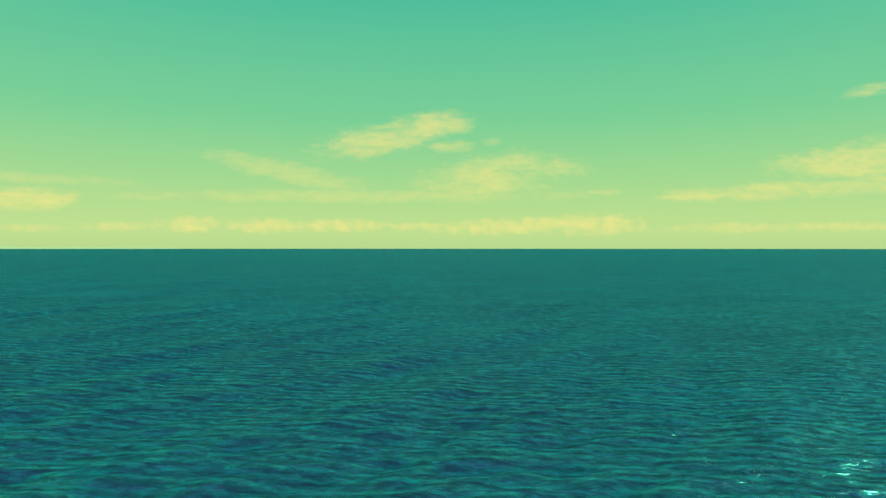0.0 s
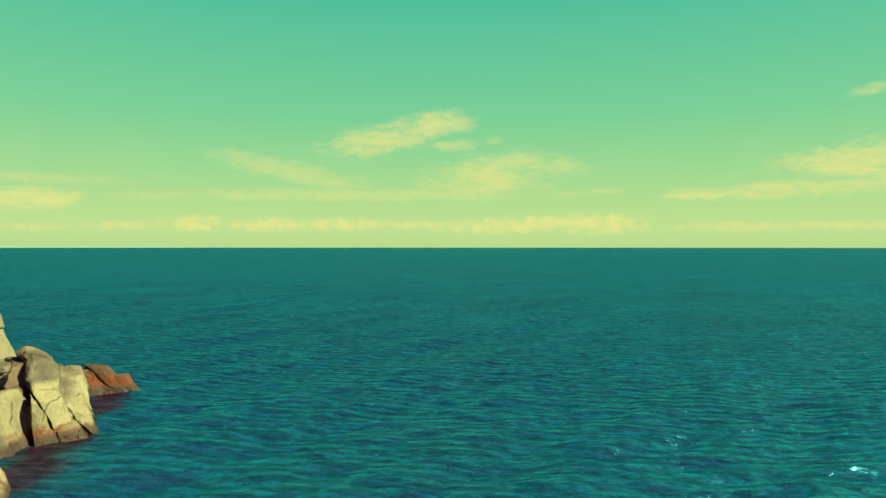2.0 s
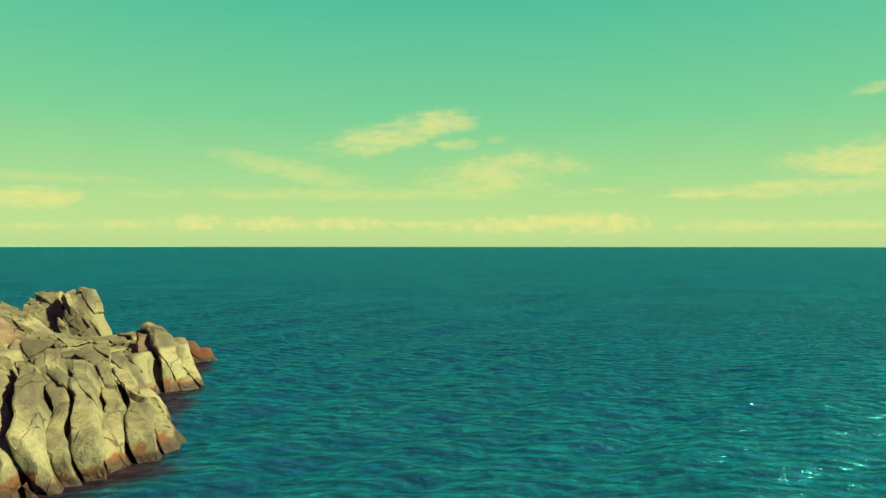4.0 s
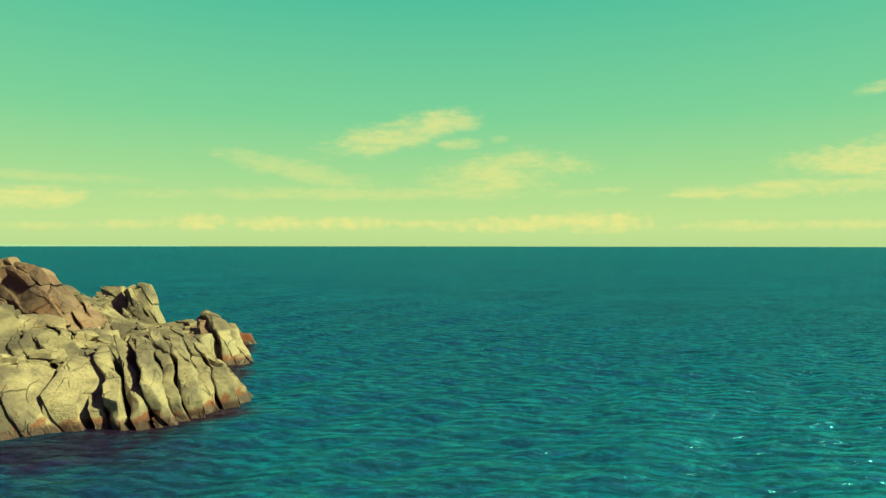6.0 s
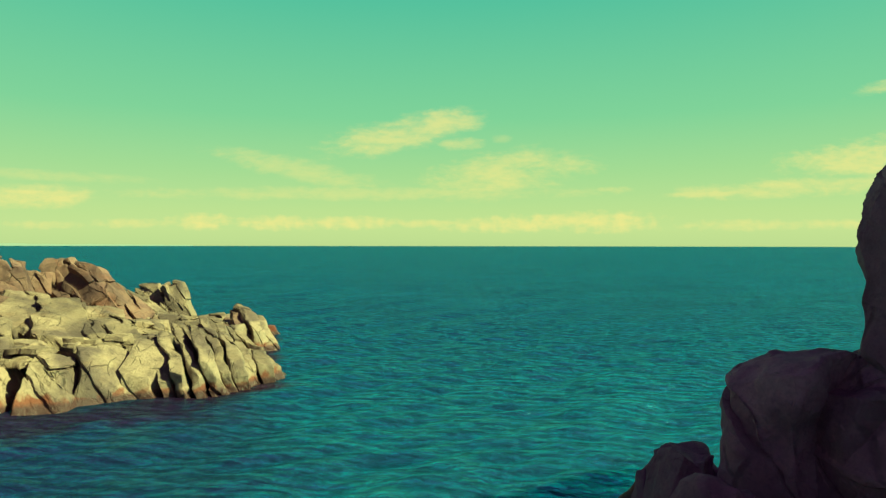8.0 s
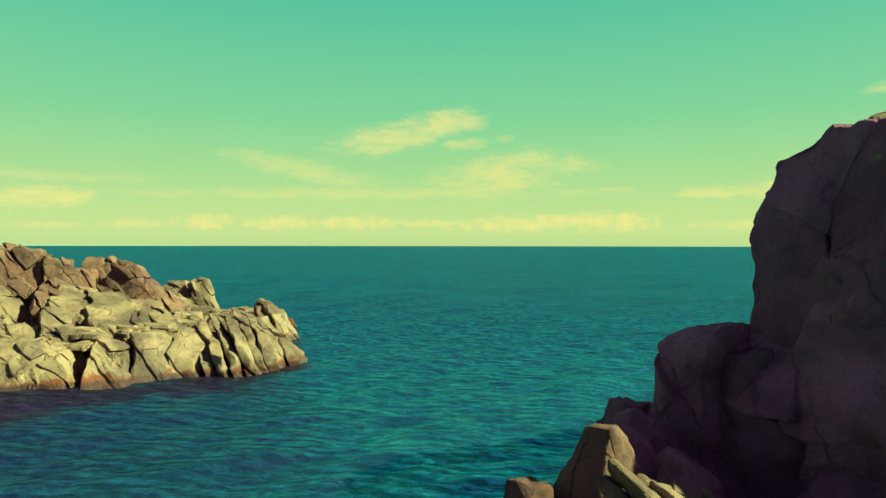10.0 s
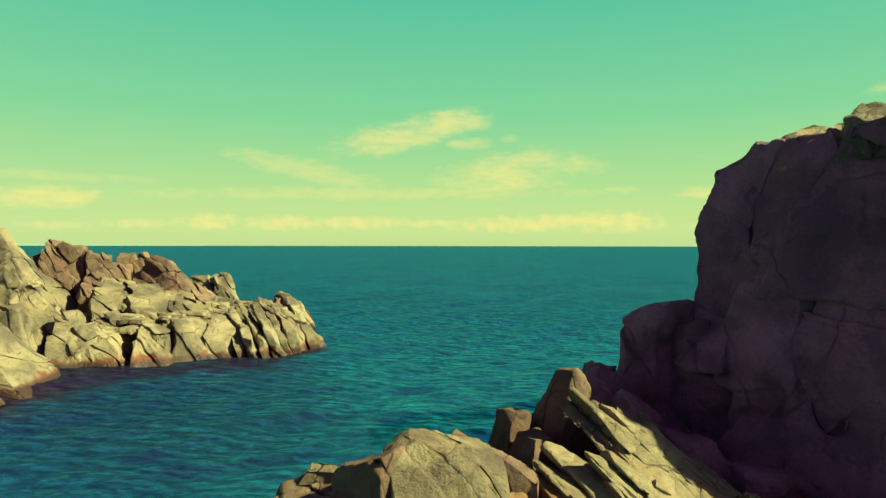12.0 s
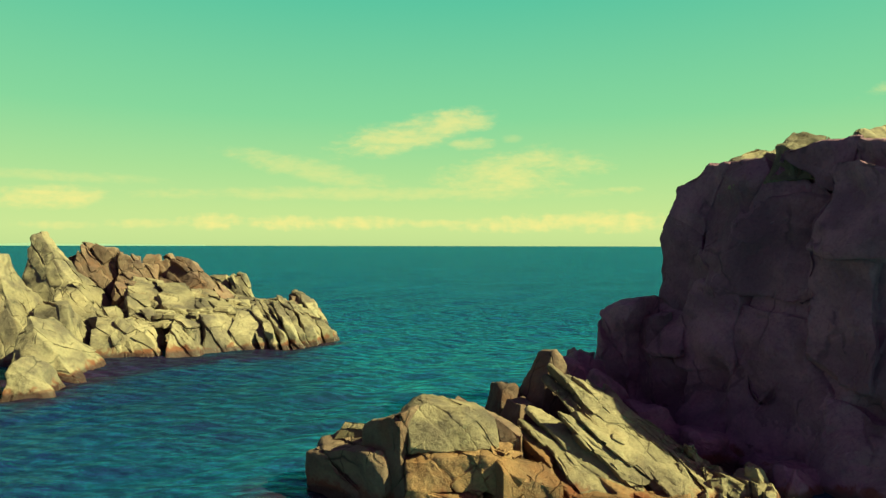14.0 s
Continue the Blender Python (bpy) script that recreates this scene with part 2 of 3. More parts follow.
    k.link(h, b.inputs["Height"])
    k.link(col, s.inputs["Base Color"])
    s.inputs["Roughness"].default_value = 0.6
    s.inputs["Specular IOR Level"].default_value = 0.0
    k.link(b.outputs[0], s.inputs["Normal"])
    gloss = k.add("ShaderNodeBsdfGlossy")
    gloss.inputs["Roughness"].default_value, gloss.inputs["Color"].default_value = 0.24, (0.22, 0.80, 1.0, 1)
    k.link(b.outputs[0], gloss.inputs["Normal"])
    fres = k.add("ShaderNodeFresnel")
    fres.inputs["IOR"].default_value = 1.333
    k.link(b.outputs[0], fres.inputs["Normal"])
    both = k.add("ShaderNodeMixShader")
    sheen = k.ramp(fres.outputs[0], (0.0, 0.0), (0.08, 0.02), (0.16, 0.08), (0.24, 0.18), (0.36, 0.45), (0.54, 1.0), (0.85, 1.0), (0.95, 0.66), (1.0, 0.40))
    gust = k.math("ADD", k.math("MULTIPLY", k.noise(p, 0.55, 4, 0.62, 0.3), 0.55), k.math("MULTIPLY", k.noise(p, 0.085, 4, 0.6), 0.45))
    ruffle = k.ramp(gust, (0.34, 0.80), (0.46, 0.93), (0.55, 1.04), (0.66, 1.12))
    # less reflection over the shore bands and the cove
    gloss_kept = k.math("SUBTRACT", 1.0, k.math("MAXIMUM", k.math("MULTIPLY", shore_band, 0.6), k.math("MULTIPLY", cove, 0.2)))
    zone_gloss = k.math("MULTIPLY_ADD", shallow, 0.30, 0.88)  # reflection is set weaker on the open water beyond
    # the painted wave pattern also raises and lowers the reflection's share
    k.link(k.math("MULTIPLY", k.math("MULTIPLY", sheen, k.math("MULTIPLY", gloss_kept, zone_gloss)), k.math("MULTIPLY", ruffle, k.ramp(crest, (0.36, 0.42), (0.50, 0.97), (0.62, 1.65)))), both.inputs[0])
    k.link(s.outputs[0], both.inputs[1])
    k.link(gloss.outputs[0], both.inputs[2])
    out = [n for n in m.node_tree.nodes if n.type == "OUTPUT_MATERIAL"][0]
    k.link(both.outputs[0], out.inputs[0])
    return m


SEA = sea_material()


# ---- the sea, one sheet to the horizon ----
def mesh_of(name, verts, faces, mat, smooth=True, sharp=0):
    verts, faces = np.asarray(verts, np.float32), np.asarray(faces, np.int32)
    me = bpy.data.meshes.new(name)
    me.vertices.add(len(verts))
    me.vertices.foreach_set("co", verts.ravel())
    n = faces.shape[1]
    me.loops.add(faces.size)
    me.loops.foreach_set("vertex_index", faces.ravel())
    me.polygons.add(len(faces))
    me.polygons.foreach_set("loop_start", np.arange(0, faces.size, n, dtype=np.int32))
    me.update(calc_edges=True)
    me.polygons.foreach_set("use_smooth", np.full(len(faces), smooth))
    if sharp:
        me.set_sharp_from_angle(angle=radians(sharp))
    me.materials.append(mat)
    return me


def sea_sheet():
    rng = np.random.default_rng(11)
    centre = np.array([0.0, -48.0])
    r = [0.0, 8.0]
    while r[-1] < 4850:
        r.append(r[-1] + max(0.23, 0.0135 * (r[-1] - 64)))
    r = np.array(r)
    ahead = np.linspace(-42, 42, 325)
    around = np.linspace(42, 318, 40)[1:-1]
    turn = np.radians(np.concatenate([ahead, around]))
    R, A = np.meshgrid(r, turn, indexing="ij")
    X, Y = centre[0] + R * np.sin(A), centre[1] + R * np.cos(A)
    Z = np.zeros_like(X)
    gap = np.maximum(0.23, 0.0135 * np.maximum(R - 64, 0))
    front = np.clip((np.radians(42) - np.abs((A + np.pi) % (2 * np.pi) - np.pi)) / 0.1, 0, 1)
    for _ in range(46):
        lam = 0.65 * 4 ** rng.random()
        way = radians(90 + 14) + rng.normal(0, 0.42)
        amp = 0.0066 * lam ** 0.7
        k = 2 * np.pi / lam
        ph = k * (X * math.cos(way) + Y * math.sin(way)) + rng.random() * 6.283 + 0.8 * np.sin(0.13 * X + rng.random() * 6) + 0.8 * np.sin(0.11 * Y + rng.random() * 6)
        Z += amp * (np.sin(ph) + 0.22 * np.cos(2 * ph)) * np.clip(lam / (3.0 * gap) - 1, 0, 1) * front
    for lam, deg, amp in ((7.5, -32, 0.06), (5.2, -20, 0.04), (3.4, -38, 0.03), (11.0, -44, 0.05)):
        k = 2 * np.pi / lam
        ph = k * (X * math.cos(radians(deg)) + Y * math.sin(radians(deg))) + 1.3 * np.sin(0.05 * X + lam) + 1.1 * np.sin(0.043 * Y + lam)
        Z += amp * (np.sin(ph) + 0.25 * np.cos(2 * ph)) * np.clip(lam / (3.0 * gap) - 1, 0, 1) * front
    n, m = X.shape
    i, j = np.meshgrid(np.arange(n - 1), np.arange(m), indexing="ij")
    a, b = (i * m + j).ravel(), (i * m + (j + 1) % m).ravel()
    faces = np.stack([a, b, b + m, a + m], 1)[:, ::-1]
    return mesh_of("sea", np.stack([X, Y, Z], -1).reshape(-1, 3), faces, SEA)


tagged(new("water", sea_sheet()), "rippled teal sea water out to the horizon", "sea", kind="structure")


# ---- a far low coast in the haze ----
def far_coast():
    m, k, s = material("hazy_far_coast")
    s.inputs["Base Color"].default_value = (0.01, 0.01, 0.01, 1)
    # the haze before the coast is put in as an even glow
    s.inputs["Emission Color"].default_value, s.inputs["Emission Strength"].default_value = (0.37, 0.43, 0.36, 1), 0.6
    at = np.linspace(radians(-37), radians(-22), 90)
    high = 7 + 8 * np.clip((radians(-22) - at) / 0.2, 0, 1) * (0.75 + 0.25 * np.sin(at * 60) + 0.15 * np.sin(at * 143))
    verts, faces = [], []
    for i, (a, h) in enumerate(zip(at, high)):
        for r, z in ((4500, -2), (4600, h), (4700, -2)):
            verts.append((r * math.sin(a), r * math.cos(a), z))
        if i:
            b = 3 * i
            faces += [(b - 3, b, b + 1, b - 2), (b - 2, b + 1, b + 2, b - 1)]
    return mesh_of("far_coast", verts, faces, m)


tagged(new("backdrop", far_coast()), "low distant coast fading into haze on the horizon", "coast", kind="structure")


# ---- rocks ----
def lattice(ix, iy, iz, seed):
    """Pseudo-random numbers from 0 to 1 at whole places."""
    h = (ix.astype(np.int64) * 374761393 + iy.astype(np.int64) * 668265263 + iz.astype(np.int64) * 2147483647 + seed * 144665) & 0xFFFFFFFF
    h = ((h ^ (h >> 13)) * 1274126177) & 0xFFFFFFFF
    h = ((h ^ (h >> 16)) * 2246822519) & 0xFFFFFFFF
    return ((h ^ (h >> 15)) & 0xFFFFFF) / float(0x1000000)


def lump(p, seed):
    """Smooth noise from -1 to 1 at the points p."""
    i = np.floor(p).astype(np.int64)
    f = p - i
    f = f * f * f * (f * (f * 6 - 15) + 10)
    out = 0
    for dx in (0, 1):
        for dy in (0, 1):
            for dz in (0, 1):
                wt = (f[:, 0] if dx else 1 - f[:, 0]) * (f[:, 1] if dy else 1 - f[:, 1]) * (f[:, 2] if dz else 1 - f[:, 2])
                out = out + wt * lattice(i[:, 0] + dx, i[:, 1] + dy, i[:, 2] + dz, seed)
    return 2 * out - 1


def rough(p, octaves, seed):
    out, amp = 0, 1.0
    for o in range(octaves):
        out = out + amp * lump(p * 2.03 ** o + 17.3 * o, seed + o)
        amp *= 0.52
    return out


def clip(poly, n, d):
    """The part of a convex body, a list of its faces' corners, on the inner side of a plane."""
    out, cap = [], []
    for f in poly:
        s = f @ n - d
        if (s <= 1e-7).all():
            out.append(f)
            continue
        if (s >= -1e-7).all():
            continue
        pts = []
        for i in range(len(f)):
            j = (i + 1) % len(f)
            if s[i] <= 0:
                pts.append(f[i])
            if (s[i] < 0 < s[j]) or (s[j] < 0 < s[i]):
                c = f[i] + (f[j] - f[i]) * (s[i] / (s[i] - s[j]))
                pts.append(c)
                cap.append(c)
        if len(pts) >= 3:
            out.append(np.array(pts))
    if len(cap) >= 3:
        cap = np.array(cap)
        m = cap.mean(0)
        a = np.cross(n, (0.31, 0.83, 0.46))
        a /= np.linalg.norm(a)
        b = np.cross(n, a)
        out.append(cap[np.argsort(np.arctan2((cap - m) @ b, (cap - m) @ a))])
    return out


def hexahedron(low, high):
    """A body between two quads of four corners each."""
    c = np.array([*low, *high], float)
    return [c[[0, 1, 2, 3]], c[[4, 5, 6, 7]], *[c[[i, (i + 1) % 4, 4 + (i + 1) % 4, 4 + i]] for i in range(4)]]


def shatter(poly, joints, rng, out, depth=0):
    """Split a body along the rock's joints until its pieces are about as large as the joints stand apart."""
    pts = np.concatenate(poly)
    ratio = []
    for n, gap in joints:
        s = pts @ n
        ratio.append((s.max() - s.min()) / gap)
    k = int(np.argmax(ratio))
    if ratio[k] < rng.uniform(1.15, 2.1) or depth > 8:
        out.append(poly)
        return
    n = joints[k][0] + rng.normal(0, 0.10, 3)
    n /= np.linalg.norm(n)
    s = pts @ n
    d = s.min() + (s.max() - s.min()) * rng.uniform(0.3, 0.7)
    for side in (1, -1):
        half = clip(poly, side * n, side * d)
        if len(half) >= 4:
            shatter(half, joints, rng, out, depth + 1)


def worn(poly, wear):
    """Triangles of a convex body with its edges worn off."""
    bm = bmesh.new()
    for p in np.unique(np.round(np.concatenate(poly), 4), axis=0):
        bm.verts.new(p)
    bmesh.ops.convex_hull(bm, input=bm.verts[:])
    bmesh.ops.dissolve_limit(bm, angle_limit=0.03, verts=bm.verts[:], edges=bm.edges[:])
    if wear > 0:
        bmesh.ops.bevel(bm, geom=bm.edges[:], offset=wear, offset_type="OFFSET", segments=2, profile=0.6, affect="EDGES", clamp_overlap=True)
    bmesh.ops.triangulate(bm, faces=bm.faces[:])
    bm.verts.index_update()
    v = np.array([x.co[:] for x in bm.verts], float).reshape(-1, 3)
    f = np.array([[x.index for x in y.verts] for y in bm.faces], np.int64).reshape(-1, 3)
    bm.free()
    return v, f


def refine(v, f, longest):
    """Split every edge that is too long, until none is."""
    for _ in range(8):
        e = np.concatenate([f[:, [0, 1]], f[:, [1, 2]], f[:, [2, 0]]])
        e.sort(axis=1)
        key, back = np.unique(e[:, 0] * (len(v) + 1) + e[:, 1], return_inverse=True)
        a, b = key // (len(v) + 1), key % (len(v) + 1)
        cut = np.linalg.norm(v[a] - v[b], axis=1) > longest
        if not cut.any():
            break
        mid = np.where(cut, len(v) + np.cumsum(cut) - 1, -1)
        v = np.concatenate([v, (v[a[cut]] + v[b[cut]]) / 2])
        m = mid[back.ravel()].reshape(3, -1).T
        count = (m >= 0).sum(1)
        parts = [f[count == 0]]
        k = count == 3
        t, q = f[k], m[k]
        parts += [np.stack(c, 1) for c in ((t[:, 0], q[:, 0], q[:, 2]), (q[:, 0], t[:, 1], q[:, 1]), (q[:, 2], q[:, 1], t[:, 2]), (q[:, 0], q[:, 1], q[:, 2]))]
        for r in range(3):
            i, j, l = r, (r + 1) % 3, (r + 2) % 3
            k = (count == 1) & (m[:, i] >= 0)
            t, q = f[k], m[k]
            parts += [np.stack((t[:, i], q[:, i], t[:, l]), 1), np.stack((q[:, i], t[:, j], t[:, l]), 1)]
            k = (count == 2) & (m[:, l] < 0)
            t, q = f[k], m[k]
            parts += [np.stack((q[:, i], t[:, j], q[:, j]), 1), np.stack((t[:, i], q[:, i], q[:, j]), 1), np.stack((t[:, i], q[:, j], t[:, l]), 1)]
        f = np.concatenate(parts)
    return v, f


def outward(v, f):
    d = np.cross(v[f[:, 1]] - v[f[:, 0]], v[f[:, 2]] - v[f[:, 0]])
    out = np.zeros_like(v)
    for c in range(3):
        np.add.at(out, f[:, c], d)
    return out / np.maximum(np.linalg.norm(out, axis=1, keepdims=True), 1e-9)


class Mass:
    """A rock mass: an Empty at its base, with each block a part of its own, all split along the same joints.
    joints: rows of (normal, spacing); gap: width of the cracks; step: how far the pieces stand proud of each other."""

    def __init__(self, name, at, label, category, joints, fine, gap=0.06, step=0.2, wear=0.06, grit=0.06, bend=0.25, group=""):
        self.root = new(name)
        self.root.location = at
        tagged(self.root, label, category, group)
        self.at = Vector(at)
        self.joints = [(np.array(Vector(n).normalized()), s) for n, s in joints]
        self.fine, self.gap, self.step, self.wear, self.grit, self.bend = fine, gap, step, wear, grit, bend
        self.seed, self.blocks = 100, []

    def body(self, kind, poly, mat, chops=3, cut=0.16, joint=1.0, gap=None, step=None, wear=None, label=""):
        self.seed += 7
        rng = np.random.default_rng(self.seed)
        for _ in range(chops):
            n = rng.normal(size=3)
            n[2] = abs(n[2]) * 0.8
            n /= np.linalg.norm(n)
            s = np.concatenate(poly) @ n
            poly = clip(poly, n, s.max() - cut * rng.uniform(0.3, 1.0) * (s.max() - s.min()) * 0.5)
        self.blocks.append((kind, poly, mat, joint, self.gap if gap is None else gap, self.step if step is None else step, self.wear if wear is None else wear, label, self.seed))

    def block(self, kind, foot, low, top, z, shift=(0, 0), slope=(0, 0), turn=0, mat=None, cuts=(), **more):
        """foot: its middle; low, top: half sizes at bottom and top; z: bottom and top; shift: of the top;
        slope: how much the top rises along x and y; turn: degrees; cuts: planes (normal, distance from the foot) that trim it."""
        quads = []
        for half, t in ((low, 0), (top, 1)):
            quads.append([(sx * half[0] + shift[0] * t, sy * half[1] + shift[1] * t, z[t] + t * (sx * slope[0] + sy * slope[1])) for sx, sy in ((-1, -1), (1, -1), (1, 1), (-1, 1))])
        poly = hexahedron(*quads)
        for nx, ny, nz, d in cuts:
            ln = math.sqrt(nx * nx + ny * ny + nz * nz)
            poly = clip(poly, np.array([nx, ny, nz]) / ln, d / ln)
        a = radians(turn)
        m = np.array([[math.cos(a), math.sin(a), 0], [-math.sin(a), math.cos(a), 0], [0, 0, 1]])
        self.body(kind, [f @ m + np.array([*foot, 0]) for f in poly], mat or PALE, **more)

    def blade(self, kind, foot, crest, half, lean=0.4, toe=0.7, back=1.2, mat=None, bottom=-1.2, **more):
        """A plate that climbs from its foot to its crest and leans over: half its thickness; toe: height of its front end."""
        f, c = np.array(foot, float), np.array(crest[:2], float)
        u = (c - f) / np.linalg.norm(c - f)
        v = np.array([u[1], -u[0]])
        low, high = [], []
        for at, z, w in ((f, toe, 1.0), (c + u * back * 0.15, crest[2], 0.75)):
            for side in (-1, 1):
                low.append((*(at + v * (side * half * 1.2 + lean * (z - bottom - toe)) + (u * back if w < 1 else -0.25 * u)), bottom))
                high.append((*(at + v * side * half * w), z - 0.12 * side * half))
        order = (0, 1, 3, 2)
        self.body(kind, hexahedron([low[i] for i in order], [high[i] for i in order]), mat or PALE, **more)

    def finish(self):
        """Build every block, without what lies deep inside another one or under water."""
        planes = []
        for _, poly, *_ in self.blocks:
            m = np.concatenate(poly).mean(0)
            rows = []
            for f in poly:
                c = f.mean(0)
                n = np.zeros(3)
                for i in range(len(f)):
                    n += np.cross(f[i] - c, f[(i + 1) % len(f)] - c)
                ln = np.linalg.norm(n)
                if ln > 1e-6:
                    n = n / ln * (1 if n @ (c - m) > 0 else -1)
                    rows.append((*n, n @ c))
            planes.append(np.array(rows))
        spans = np.array([(np.concatenate(p).min(0) - 0.3, np.concatenate(p).max(0) + 0.3) for _, p, *_ in self.blocks])
        near = ((spans[:, None, 0] < spans[None, :, 1]) & (spans[None, :, 0] < spans[:, None, 1])).all(2)
        for number, (kind, poly, mat, joint, gap, step, wear, label, seed) in enumerate(self.blocks):
            rng = np.random.default_rng(seed + 3)
            pieces = []
            shatter(poly, [(n, s * joint) for n, s in self.joints], rng, pieces)
            whole = np.concatenate(poly)
            middle = whole.mean(0)
            bodies = [([middle + (f - middle) * 0.86 for f in poly], 0.05)] if len(pieces) > 1 else []
            for piece in pieces:
                pts = np.concatenate(piece)
                c = pts.mean(0)
                size = np.ptp(pts, axis=0).max()
                out = (c - middle) / max(1e-6, np.linalg.norm(c - middle))
                push = step * (rng.random() - 0.6) * out + 0.5 * step * (rng.random() - 0.5) * self.joints[0][0] if len(pieces) > 1 else 0
                shrink = 1 - min(0.3, gap * rng.uniform(0.3, 1.5) / max(size, 0.2)) if len(pieces) > 1 else 1
                for _ in range(2):
                    n = rng.normal(size=3)
                    n /= np.linalg.norm(n)
                    s = np.concatenate(piece) @ n
                    piece = clip(piece, n, s.max() - rng.uniform(0.0, 0.13) * (s.max() - s.min()))
                bodies.append(([c + (f - c) * shrink + push for f in piece], min(wear * rng.uniform(0.4, 1.6), 0.14 * size)))
            own = planes[number]
            vs, fs, n0 = [], [], 0
            for order, (b, soft) in enumerate(bodies):
                core = len(bodies) > 1 and order == 0
                v, f = worn(b, 0 if core else soft)
                if not len(f):
                    continue
                for length in (0.8,) if core else (0.45, self.fine):
                    v, f = refine(v, f, length)
                    keep = v[:, 2] > -0.7
                    for other, rows in enumerate(planes):
                        if other != number and near[number, other]:
                            keep &= (v @ rows[:, :3].T - rows[:, 3]).max(1) > -0.5
                    if not core and len(bodies) > 1:
                        keep &= (v @ own[:, :3].T - own[:, 3]).max(1) > -0.45 - step
                    f = f[keep[f].any(1)]
                    if not len(f):
                        break
                    used, f = np.unique(f, return_inverse=True)
                    v, f = v[used], f.reshape(-1, 3)
                if len(f):
                    vs.append(v)
                    fs.append(f + n0)
                    n0 += len(v)
            if not vs:
                continue
            v, f = np.concatenate(vs), np.concatenate(fs)
            nrm = outward(v, f)
            v = v + self.bend * np.column_stack([rough(v * 0.55, 2, 5), rough(v * 0.55, 2, 15), 0.6 * rough(v * 0.55, 2, 25)])
            v = v + nrm * (self.grit * (0.6 * rough(v * 0.9, 4, 40) + 0.3 * np.abs(rough(v * 2.6, 3, 60))))[:, None]
            ob = new(kind, mesh_of(kind, v - np.array(self.at), f, mat, sharp=30))
            ob.parent = self.root
            if label:
                tagged(ob, label)


# the headland across the water
LEAN = [((0.62, 0.56, 0.48), 0.85), ((-0.62, 0.10, 0.70), 2.3), ((0.45, -0.80, 0.35), 1.7)]
head = Mass("rocky_headland", (-22, 20, 0), "fractured beige and brown granite headland with a red tide band", "rock", LEAN, 0.30, gap=0.13, step=0.5, wear=0.06, grit=0.17)
# buried foot that joins the crags
head.block("rock_base", (-26, 20), (8.0, 10.5), (5.0, 7.5), (-1.5, 2.3), turn=-12, joint=1.6)
head.block("rock_base", (-17.6, 23), (3.6, 7.0), (2.2, 5.0), (-1.5, 1.7), turn=-6)
head.block("rock_base", (-20.0, 31.5), (4.4, 5.0), (3.2, 3.6), (-1.5, 1.7), turn=20)
# plates of the point, side by side along the shore
head.blade("boulder", (-15.2, 13.3), (-16.0, 16.4, 2.25), 0.95, lean=0.2, toe=1.3, wear=0.3, joint=2.0, chops=5, cut=0.3)
for foot, high, half, toe in (((-14.1, 13.4), 2.5, 0.28, 0.9), ((-13.4, 13.3), 3.0, 0.28, 1.2), ((-12.7, 13.6), 3.2, 0.26, 0.9), ((-12.1, 13.9), 3.5, 0.30, 1.3), ((-11.6, 14.5), 3.35, 0.26, 0.9),
                              ((-11.1, 15.3), 3.2, 0.32, 1.3), ((-10.7, 16.2), 2.6, 0.26, 0.8), ((-10.3, 17.2), 2.2, 0.34, 0.9), ((-9.9, 18.1), 1.3, 0.36, 0.5)):
    head.blade("slab", foot, (foot[0] - 2.7, foot[1] + 4.3, high), half, lean=0.55, toe=toe, back=0.9, joint=1.5, gap=0.1, step=0.25, chops=4, cut=0.12, wear=0.08)
# crag behind the point
head.blade("crag", (-13.7, 27.6), (-15.8, 30.0, 3.1), 0.55, lean=0.45, toe=1.3)
head.blade("crag", (-13.0, 28.2), (-15.2, 30.8, 2.2), 0.45, lean=0.4, toe=0.7)
head.blade("crag", (-14.9, 27.6), (-16.5, 30.4, 2.6), 0.5, lean=0.4, toe=1.5, mat=BROWN)
head.blade("crag", (-15.8, 28.0), (-17.3, 31.0, 2.0), 0.6, lean=0.4, toe=1.2, mat=BROWN)
head.block("reef", (-16.9, 36.0), (2.8, 1.2), (1.4, 0.5), (-1, 1.25), shift=(-0.8, 0), slope=(-0.2, 0), turn=20, mat=REEF)
head.block("reef", (-15.4, 36.3), (1.6, 0.8), (0.7, 0.3), (-1, 0.75), shift=(-0.4, 0), turn=10, mat=REEF)
# far tower and the plate before it
head.block("crag", (-25.4, 38.6), (1.9, 1.7), (1.1, 0.7), (-0.5, 3.85), shift=(-1.6, 0.2), slope=(0.15, 0), turn=5)
head.block("crag", (-23.6, 38.3), (1.5, 1.6), (0.7, 0.7), (-0.5, 4.1), shift=(-0.9, 0.2), slope=(-0.1, 0), turn=10)
head.block("slab", (-22.9, 31.2), (3.9, 1.7), (2.9, 0.7), (0, 3.1), shift=(-0.8, 0.5), slope=(-1.3, 0), turn=-6)
# brown ridge
head.block("crag", (-23.4, 25.4), (4.5, 3.0), (0.9, 0.8), (0, 6.1), shift=(-2.0, 1.0), slope=(-0.3, 0), turn=-8, mat=BROWN, joint=0.85, chops=4, cut=0.12)
head.block("slab", (-26.9, 27.4), (1.3, 1.6), (0.6, 0.6), (1, 6.2), shift=(-0.5, 0.3), slope=(0.3, 0), turn=14, mat=BROWN)
head.block("crag", (-29.6, 30.4), (1.7, 1.6), (0.55, 0.7), (1, 6.35), shift=(-0.5, 0.3), turn=20, mat=BROWN)
head.block("crag", (-28.4, 25.8), (2.0, 2.0), (1.3, 1.0), (0, 5.4), shift=(-0.4, 0.4), turn=25, mat=BROWN)
head.block("crag", (-30.6, 22.9), (2.3, 2.2), (1.5, 0.9), (0, 7.2), shift=(-0.5, 0.4), slope=(-0.15, 0), turn=18, mat=BROWN, joint=0.9)
